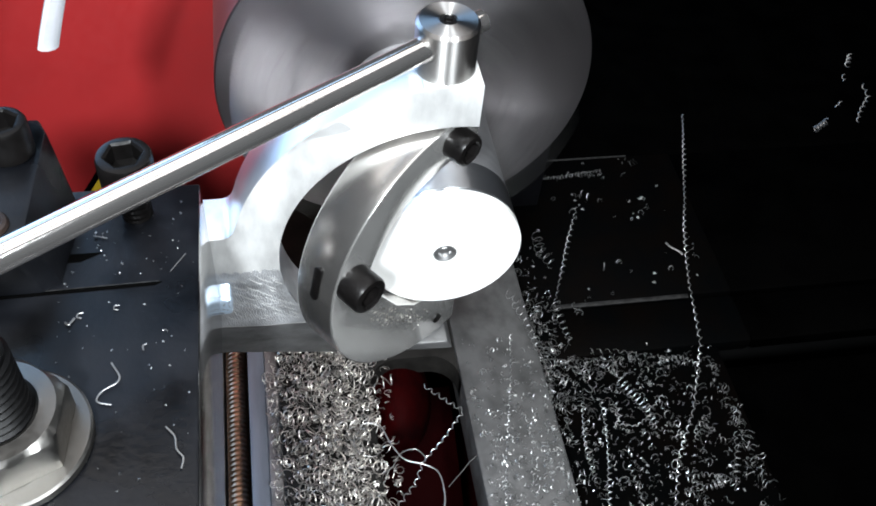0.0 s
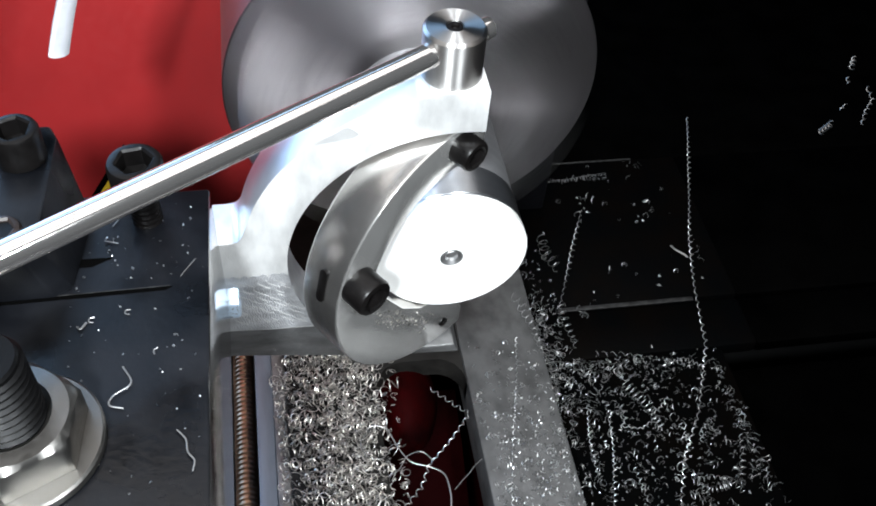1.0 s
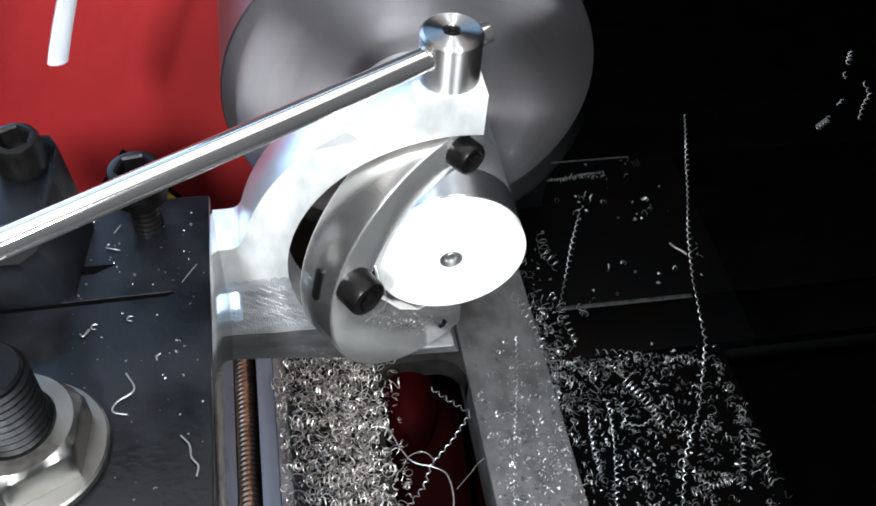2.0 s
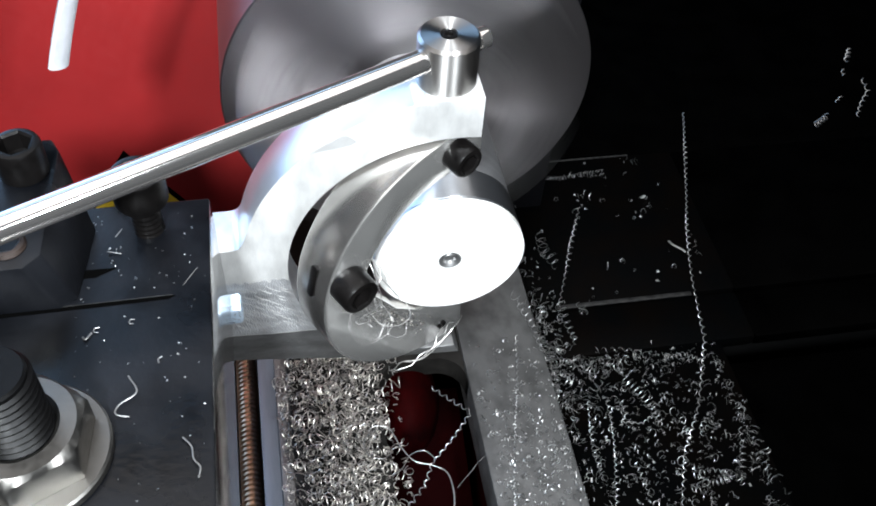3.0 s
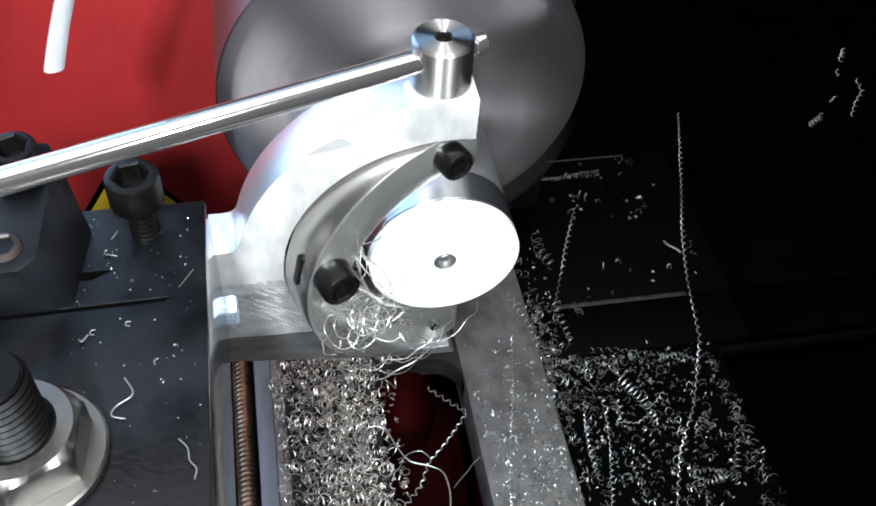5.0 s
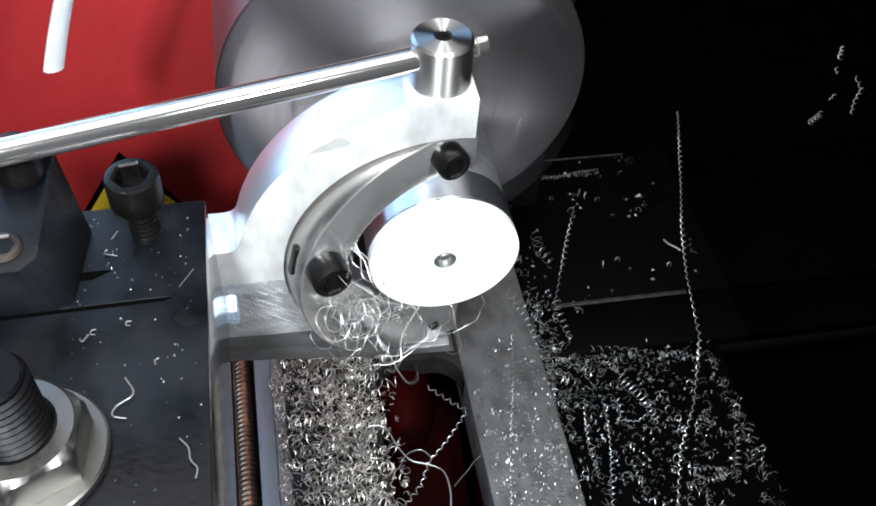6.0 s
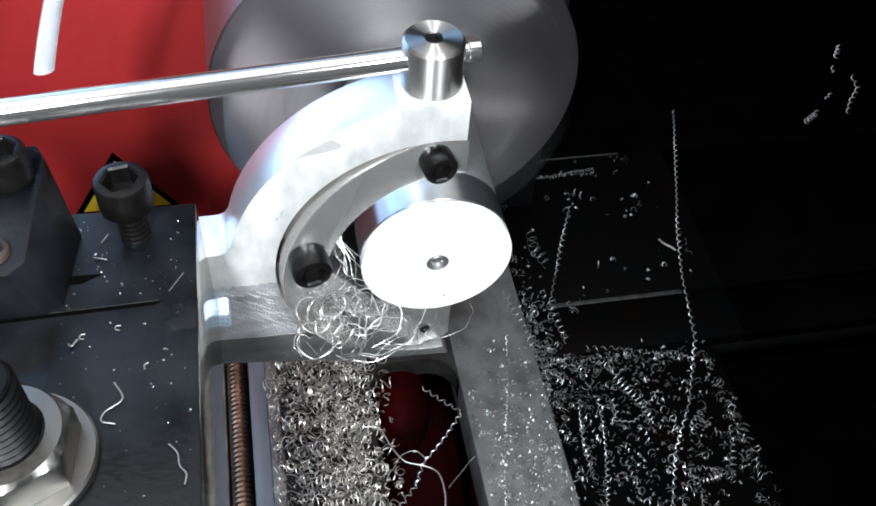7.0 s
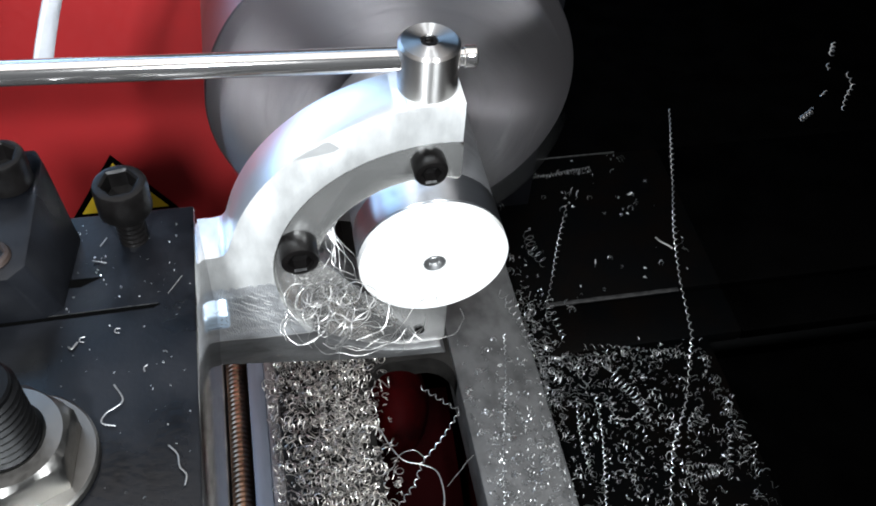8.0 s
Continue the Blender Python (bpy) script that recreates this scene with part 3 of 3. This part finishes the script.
def on_tray():
    k = rnd.random()
    if k < 0.07:
        return min(rnd.gauss(99.8, 1.4), 103.0), rnd.uniform(-28, 38), -19.7
    if k < 0.72:
        x, y = 41 + abs(rnd.gauss(0, 26)), rnd.uniform(-45, 44)
        if x > 101:
            x = rnd.uniform(42, 101)
        if rnd.random() < 0.55:
            x = rnd.triangular(42, 102, 84)
        return x, y, -19.6
    if k < 0.9:
        return 42 + abs(rnd.gauss(0, 6)), rnd.triangular(12, 92, 46), -17
    if k < 0.975:
        return rnd.triangular(44, 100, 48), 40 + rnd.gauss(0, 3.0), -19.2
    return rnd.uniform(45, 112), rnd.uniform(64, 128), -17.1


def on_rear_way():
    y = rnd.triangular(-60, 44, -15)
    return rnd.uniform(18, 39.5), y, 0.2


heap("chip_pile", "heap of small curled aluminium chips on the lathe bed", 2700, on_front_way, (0.6, 2.1), (0.1, 0.22), mat=SWARF)
heap("tray_chips", "scattered curled aluminium chips in the black tray", 1750, on_tray, (0.3, 1.7), (0.06, 0.13))
heap("way_chips", "fine aluminium chips sprinkled on the grey way", 980, on_rear_way, (0.25, 1.0))
heap("holder_chips", "tiny aluminium specks on the black tool holder", 115, lambda: (rnd.uniform(-60, -41.5), rnd.triangular(-54, -1.5, -6), ZP + 0.1), (0.03, 0.22))
heap("fold_chips", "thin row of aluminium chips along the tray fold", 36, lambda: (rnd.uniform(58, 88), 120.8 + rnd.gauss(0, 0.9), -17.2), (0.4, 1.0), (0.06, 0.1))

LONG = (
    ("long_coiled_chip", "long tightly coiled aluminium chip in the black tray", 0.58, 2.9, 0.12,
     ((128.2, 149.5, -17), (121.9, 130.8, -17), (109.1, 91.8, -17), (101.9, 67.3, -17), (97.9, 44.7, -18.5), (87.3, 21.3, -19.5), (78.6, 7.4, -19.5), (71.5, -9.8, -19.5), (66, -30, -19.5))),
    ("long_coiled_chip", "straight coiled aluminium chip lying on the grey way", 0.4, 2.0, 0.1,
     ((33.1, 41.4, 0.2), (28.9, 22.9, 0.2), (24.5, 6.0, 0.2), (21.1, -10.3, 0.2), (18.5, -24, 0.2))),
    ("long_coiled_chip", "thin coiled aluminium chip in the black tray", 0.65, 2.8, 0.08,
     ((73.0, 104.7, -17.3), (65.8, 89.6, -17.3), (55.0, 64.3, -17.3))),
    ("long_coiled_chip", "zigzag coiled chip hanging over the bed slot", 0.5, 2.4, 0.13,
     ((5.6, 27.5, 0), (11.5, 21.2, 0.2), (14.8, 18.1, 0.3), (7.9, 10.5, 0), (1.9, 4.8, 0), (-0.8, -1.2, 0), (-7, -8, 0.3))),
    ("coiled_chip_spring", "fat springy aluminium chip in the black tray", 1.7, 1.5, 0.09, ((67.7, 33.5, -19.8), (71, 26, -19.8), (73.7, 16.8, -19.8))),
    ("coiled_chip_spring", "fat springy aluminium chip in the black tray", 1.2, 1.4, 0.09, ((78.8, -0.5, -19.8), (83, -3.6, -19.8), (88.2, -2.8, -19.8))),
    ("coiled_chip_spring", "loose springy aluminium chip beside the way", 1.6, 2.6, 0.09, ((55.3, 93, -17.3), (54.6, 86, -17.3), (57, 78, -17.3))),
    ("coiled_chip_spring", "loose springy aluminium chip beside the way", 1.4, 2.2, 0.09, ((54.3, 63, -17.3), (55.0, 56, -18.5), (55.5, 47.9, -18.5))),
    ("coiled_chip_spring", "loose springy aluminium chip on the way", 1.1, 2.2, 0.09, ((36.0, 52, 0.2), (38.5, 44, 0.2), (39.2, 34, 0.2))),
    ("coiled_chip_spring", "small springy chip in the far dark tray", 1.9, 2.2, 0.4, ((187, 146.5, -28), (195.5, 151, -28))),
    ("coiled_chip_spring", "small springy chip in the far dark tray", 1.5, 3.0, 0.35, ((226, 194, -28), (220.5, 186.5, -28))),
    ("coiled_chip_spring", "small dull chip in the far dark tray", 1.0, 3.0, 0.25, ((216.7, 181, -28), (215.0, 176.5, -28))),
    ("coiled_chip_spring", "small dull chip in the far dark tray", 1.0, 3.0, 0.22, ((207.4, 163.5, -28), (203.5, 160.5, -28))),
    ("coiled_chip_spring", "bent springy chip in the far dark tray", 0.7, 4.0, 0.25, ((222.9, 174.5, -28), (221.6, 166.3, -28), (214.1, 158.6, -28), (208.4, 150.9, -28))),
    ("long_coiled_chip", "coiled aluminium chip beside the grey way", 0.6, 1.9, 0.1, ((54.8, 28.3, -19.6), (52.8, 20.2, -19.6), (51.7, 12.9, -19.6), (51.8, 2.2, -19.6))),
    ("long_coiled_chip", "long coiled aluminium chip in the black tray", 0.62, 1.9, 0.1, ((60.7, 27.4, -19.6), (59.5, 19.3, -19.6), (56.7, 6.8, -19.6), (54.3, -3, -19.6), (51, -14, -19.6))),
    ("long_coiled_chip", "coiled aluminium chip in the black tray", 0.62, 1.8, 0.1, ((62.8, 6.4, -19.6), (63.2, 1.4, -19.6), (63.3, -5, -19.6))),
    ("long_coiled_chip", "dull coiled chip by the edge of the tray", 0.9, 2.2, 0.09, ((97.5, 12.9, -19.6), (95.5, 6.6, -19.6), (91.5, -1.9, -19.6))),
    ("coiled_chip_spring", "arched springy chip in the black tray", 1.1, 1.6, 0.08, ((77.6, 0.1, -19.8), (84, 0.4, -19.8), (88.6, -1.1, -19.8), (91.3, -5, -19.8))),
    ("coiled_chip_spring", "row of open coils at the fold of the tray", 0.9, 2.6, 0.09, ((61.9, 45.6, -19.2), (66.2, 44.8, -19.2), (70.7, 44.4, -19.2), (75.7, 42.6, -19.2))),
    ("long_coiled_chip", "coiled chip lying along the upper fold", 0.5, 1.2, 0.08, ((58.4, 121, -17.3), (65, 119.7, -17.3), (72.5, 119.9, -17.3), (79.4, 121.8, -17.3), (87.1, 122.4, -17.3))),
    ("long_coiled_chip", "thin coil reaching from the way into the tray", 0.45, 2.6, 0.08, ((37, 36.1, 0.2), (40, 37.2, -1), (46.6, 39.3, -17), (55.7, 42.8, -18.5))),
    ("coiled_chip_spring", "loose springy chip over the edge of the way", 1.2, 2.4, 0.08, ((34.8, 56.1, 0.1), (36.8, 53.2, 0.1), (39.4, 50.7, 0.1))),
)
for name, label, r, pitch, wire, line in LONG:
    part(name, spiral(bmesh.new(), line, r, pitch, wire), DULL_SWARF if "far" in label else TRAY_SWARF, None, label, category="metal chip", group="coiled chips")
for _ in range(9):
    x, y = rnd.uniform(62, 98), rnd.uniform(-40, 40)
    a, n = rnd.uniform(0, 6.3), rnd.uniform(4, 12)
    part("long_coiled_chip", spiral(bmesh.new(), [(x, y, -19.8), (x + n * 0.5 * math.cos(a), y + n * 0.5 * math.sin(a), -19.8), (x + n * math.cos(a + 0.4), y + n * math.sin(a + 0.4), -19.8)], rnd.uniform(0.4, 0.9), rnd.uniform(1.3, 2.2), 0.11),
         TRAY_SWARF, None, "short coiled aluminium chip in the black tray", category="metal chip", group="coiled chips")


# single hooks, crumbs and curls on the upper pan of the tray: kind, x, y, size
UPPER = (("h", 75.2, 77.8, 1.7), ("c", 91.7, 73.0, 1.2), ("c", 90.2, 69.2, 1.1), ("c", 97.9, 107.5, 1.8), ("h", 98.9, 105.4, 1.2), ("c", 92.8, 106.1, 1.0), ("c", 93.0, 100.3, 0.8),
         ("c", 93.8, 98.3, 0.8), ("h", 95.2, 118.5, 1.5), ("h", 61.6, 62.3, 1.5), ("c", 67.9, 69.0, 0.8), ("c", 106.0, 71.1, 0.8), ("c", 73.4, 111.5, 0.8), ("c", 73.8, 108.7, 0.8),
         ("c", 74.6, 106.4, 0.8), ("c", 75.2, 104.1, 0.8), ("h", 71.6, 102.9, 1.6), ("c", 57.0, 96.1, 0.6), ("h", 97.1, 126.6, 1.3), ("h", 61.8, 59.6, 1.3))
for kind, x, y, size in UPPER:
    bm = bmesh.new()
    if kind == "h":
        curl(bm, (x, y, -16.9), size, 0.62, 0.2, 0.2, 0.15, 14, 5)
        part("hooked_chip", bm, TRAY_SWARF, None, "small hooked aluminium chip in the black tray", category="metal chip", group="loose chips")
    else:
        for _ in range(3):
            flake(bm, (x + rnd.gauss(0, 0.25) * size, y + rnd.gauss(0, 0.25) * size, -17.2), 0.42 * size)
        part("chip_crumb", bm, TRAY_SWARF, None, "bright crumb of aluminium in the black tray", smooth=False, category="metal chip", group="loose chips")


def smooth_line(points, per=6):
    """A rounded line through points."""
    p = [Vector(q) for q in points]
    p = [p[0] * 2 - p[1]] + p + [p[-1] * 2 - p[-2]]
    out = []
    for i in range(1, len(p) - 2):
        for k in range(per):
            t = k / per
            out.append(0.5 * (2 * p[i] + (p[i + 1] - p[i - 1]) * t + (2 * p[i - 1] - 5 * p[i] + 4 * p[i + 1] - p[i + 2]) * t * t + (3 * p[i] - p[i - 1] - 3 * p[i + 1] + p[i + 2]) * t ** 3))
    return out + [p[-2]]


WIRES = (
    ("loose_strand", "long thin aluminium strand looping over the bed slot", 0.2,
     ((-13.5, 15.5, 2), (-11.5, 16.6, 2.4), (-7.9, 15.4, 2.2), (-5.6, 10.3, 1.4), (-2.7, 5.8, 1), (2.2, 3.9, 0.6), (5.4, 1.3, 0.6), (6.1, -4.3, 0.4), (5.1, -10, 0))),
    ("loose_strand", "fine aluminium strand hooked over the bed slot", 0.14, ((-9, 2, 1.5), (-6, 4, 1), (-3.4, 7.5, 1), (0.5, 8.5, 0.6), (3.2, 5.5, 0.6))),
    ("bent_chip", "bent aluminium chip on the black tool holder", 0.13,
     ((-52.1, -33.4, ZP + 0.3), (-50.9, -36.2, ZP + 0.4), (-53.0, -37.8, ZP + 0.35), (-53.5, -39.2, ZP + 0.3), (-51.7, -39.9, ZP + 0.3))),
    ("bent_chip", "wavy aluminium chip on the black tool holder", 0.12,
     ((-44.9, -43.9, ZP + 0.3), (-43.8, -45.4, ZP + 0.3), (-43.5, -47.3, ZP + 0.4), (-42.7, -48.5, ZP + 0.3), (-42.9, -50.0, ZP + 0.3))),
    ("bent_chip", "small hooked aluminium chip on the black tool holder", 0.17, ((-58.6, -26.0, ZP + 0.2), (-58.1, -26.5, ZP + 0.3), (-57.4, -25.4, ZP + 0.2))),
    ("bent_chip", "small curled aluminium chip on the black tool holder", 0.1, ((-56.4, -24.6, ZP + 0.2), (-57.0, -24.7, ZP + 0.2), (-57.1, -25.3, ZP + 0.2), (-56.5, -25.5, ZP + 0.2))),
    ("bent_chip", "small curled aluminium chip on the black tool holder", 0.1, ((-51.6, -23.8, ZP + 0.2), (-52.2, -23.8, ZP + 0.2), (-52.3, -24.4, ZP + 0.2), (-51.7, -24.6, ZP + 0.2))),
    ("bent_chip", "small curled aluminium chip on the black tool holder", 0.12, ((-47.7, -30.7, ZP + 0.2), (-48.2, -31.1, ZP + 0.2), (-48.1, -31.8, ZP + 0.2))),
    ("bent_chip", "thin straight chip on the black tool holder", 0.07, ((-44.9, -18.4, ZP + 0.2), (-44.0, -17.0, ZP + 0.2), (-42.8, -15.2, ZP + 0.2))),
    ("bent_chip", "thin straight chip on the black tool holder", 0.1, ((-55.0, -7.6, ZP + 0.2), (-54.4, -6.6, ZP + 0.25), (-54.1, -6.0, ZP + 0.2))),
    ("bent_chip", "thin straight chip on the black tool holder", 0.1, ((-56.0, -10.4, ZP + 0.2), (-55.0, -10.8, ZP + 0.25), (-54.0, -11.1, ZP + 0.2))),
)
WIRES += (
    ("bent_chip", "short curved chip in the black tray", 0.45, ((99.9, 85.6, -16.9), (100.8, 83.6, -16.8), (103.1, 81.3, -16.8), (104.0, 79.9, -16.9))),
    ("loose_strand", "thin dull strand inside the bed slot", 0.1, ((16.3, 5.8, -1.8), (14, 4.1, -2), (12.2, 2.2, -2), (10, 0.3, -2), (7.7, -1.9, -2))),
    ("loose_strand", "wavy chip on the ledge beside the chip heap", 0.17, ((-36.6, 36.1, -2.0), (-35.2, 33.5, -1.9), (-36.3, 31.0, -2.0), (-34.6, 28.2, -1.9), (-35.6, 25.4, -2.0), (-33.8, 22.5, -1.4), (-34.2, 19.5, -1.9), (-32.2, 16.8, -1.0))),
    ("loose_strand", "curl of aluminium strand on the chip heap", 0.15, ((-12.5, 15.2, 2.6), (-15.0, 12.0, 2.7), (-14.0, 8.2, 2.4), (-10.5, 7.0, 2.0), (-8.2, 8.6, 1.4))),
)
for name, label, wire, line in WIRES:
    part(name, sweep(bmesh.new(), smooth_line(line), wire, 6, 0.6), DULL_SWARF, None, label, category="metal chip", group="loose chips")

# strands that leave the work at the tool and gather on the ring; each is one stiff piece
strands = []
TIP = Vector((-15.9, -1.9, 9.0))        # the cutting point, from the pivot
for k in range(72):
    bm = bmesh.new()
    late = k / 71
    wire = rnd.uniform(0.05, 0.13)
    if k % 4 == 0:
        # a bundle end that hangs from the cutting point
        a = rnd.uniform(-0.8, 0.6)
        n = rnd.uniform(6, 13)
        line = [Vector((rnd.uniform(-1, 1), rnd.uniform(-1, 1), rnd.uniform(-1, 1))), Vector((n * 0.3 * math.sin(a) + rnd.uniform(-1, 1), -2.0 - rnd.random() * 2, -n * 0.25)),
                Vector((n * 0.5 * math.sin(a) + rnd.uniform(-1.8, 1.8), -3.5 - rnd.random() * 3, -n * 0.65)), Vector((n * 0.75 * math.sin(a) + rnd.uniform(-2, 2), -3.5 - rnd.random() * 4, -n))]
        at = TIP + Vector((-0.8, 0, 0))
    elif k % 9 in (2, 5):
        # a long slack arc below the work
        w, h = rnd.uniform(5, 9), rnd.uniform(3, 7)
        line = [Vector((w * math.sin(q), rnd.uniform(-0.8, 0.8), -h * math.cos(q) + 0.3 * q)) for q in [-1.7 + 0.42 * i for i in range(9)]]
        at = Vector((rnd.uniform(-20, -9 + 16 * late), -9.5 - rnd.random() * 2, -11 - rnd.random() * 3))
        wire = rnd.uniform(0.07, 0.12)
    else:
        # an open, bent loop
        r = rnd.uniform(1.8, 5.6) * (0.6 + 0.5 * late)
        m = Euler((rnd.uniform(0.2, 1.5), rnd.uniform(-0.7, 0.7), rnd.uniform(-1, 1))).to_matrix()
        ph, sw = rnd.uniform(0, 6.3), rnd.uniform(2.2, 6.2)
        line = [m @ Vector((r * math.cos(ph + sw * i / 9) * rnd.uniform(0.86, 1.12), r * math.sin(ph + sw * i / 9) * rnd.uniform(0.86, 1.12), 0.3 * i + rnd.uniform(-0.4, 0.4))) for i in range(10)]
        u = min(max(rnd.gauss(-17, 2 + 3.5 * late), -24), -7)
        at = Vector((u, -5.0 - 2.5 * late - rnd.random() * 3.0, -5.0 - 2.5 * late - 0.6 * max(0, u + 15) + min(max(rnd.gauss(0, 1.5 + 2 * late), -6), 6)))
    sweep(bm, smooth_line(line, 5), wire, 5, 0.6)
    ob = part("chip_strand", bm, FINE_SWARF, None, "bright curled aluminium strand gathered at the cutting tool", category="metal chip", group="strands at the tool")
    strands.append((ob, at, 1.9 + 4.9 * late ** 0.9, rnd.uniform(-25, 25)))


# ---------------------------------------------------------------- what moves


def motions():
    # the swivel ring and its lever turn about the upright pivot
    turns = ((0, 38.8), (0.5, 38.5), (1, 37.5), (1.5, 36.1), (3, 31.6), (3.5, 30.3), (4, 29.1), (4.5, 26.8),
             (6, 19.4), (6.5, 16.4), (7, 11.7), (7.5, 4.8), (8, 2.6))
    walk(swivel, [(t, pose(XK * MM, YK * MM, SPIN_Z * MM, 0, 0, a - 1.6)) for t, a in turns])
    # each strand starts inside the bar, comes off at its time and then rides on the ring
    table = [(t, a - 1.6) for t, a in turns]

    def ring_at(t):
        for (t0, a0), (t1, a1) in zip(table, table[1:]):
            if t <= t1:
                return pose(XK * MM, YK * MM, SPIN_Z * MM, 0, 0, a0 + (a1 - a0) * (t - t0) / (t1 - t0))

    for ob, at, leave, lean in strands:
        rows = [(0, pose(0, 24 * MM, SPIN_Z * MM, 0, 0, lean)), (leave - 0.25, pose(0, 24 * MM, SPIN_Z * MM, 0, 0, lean))]
        # the nest whirls at times, dragged by the bar, and rests in between
        times = [leave + 0.1] + [t for t, _ in table if t > leave + 0.3]
        if abs(lean) > 6:
            times += [w + i / FPS for w, n in ((3.35, 15), (5.1, 46)) for i in range(n) if w > leave + 0.2]
        times = sorted(set([round(t, 4) for t in times] + [8.0]))
        angle, before = 0.0, times[0]
        for i, t in enumerate(times):
            whirling = t - before < 1.5 / FPS
            angle += (34 if lean > 0 else -26) if whirling else 7 * math.sin(3.1 * i + lean)
            before = t
            rows.append((t, ring_at(t) @ Matrix.Translation(at * MM) @ pose(0, 0, 0, 5 * math.sin(0.3 * i + lean), angle if abs(lean) > 15 else 0.15 * angle, 0.12 * angle)))
        walk(ob, rows)
    # the chuck and the bar in it spin at about 400 turns a minute
    spin = [(i / FPS, 80.0 * i) for i in range(241)]
    walk(chuck, [(t, pose(0, 47.8 * MM, SPIN_Z * MM, 0, -a, 0)) for t, a in spin])
    walk(work, [(t, pose(0, 0, SPIN_Z * MM, 0, -a, 0)) for t, a in spin])


motions()
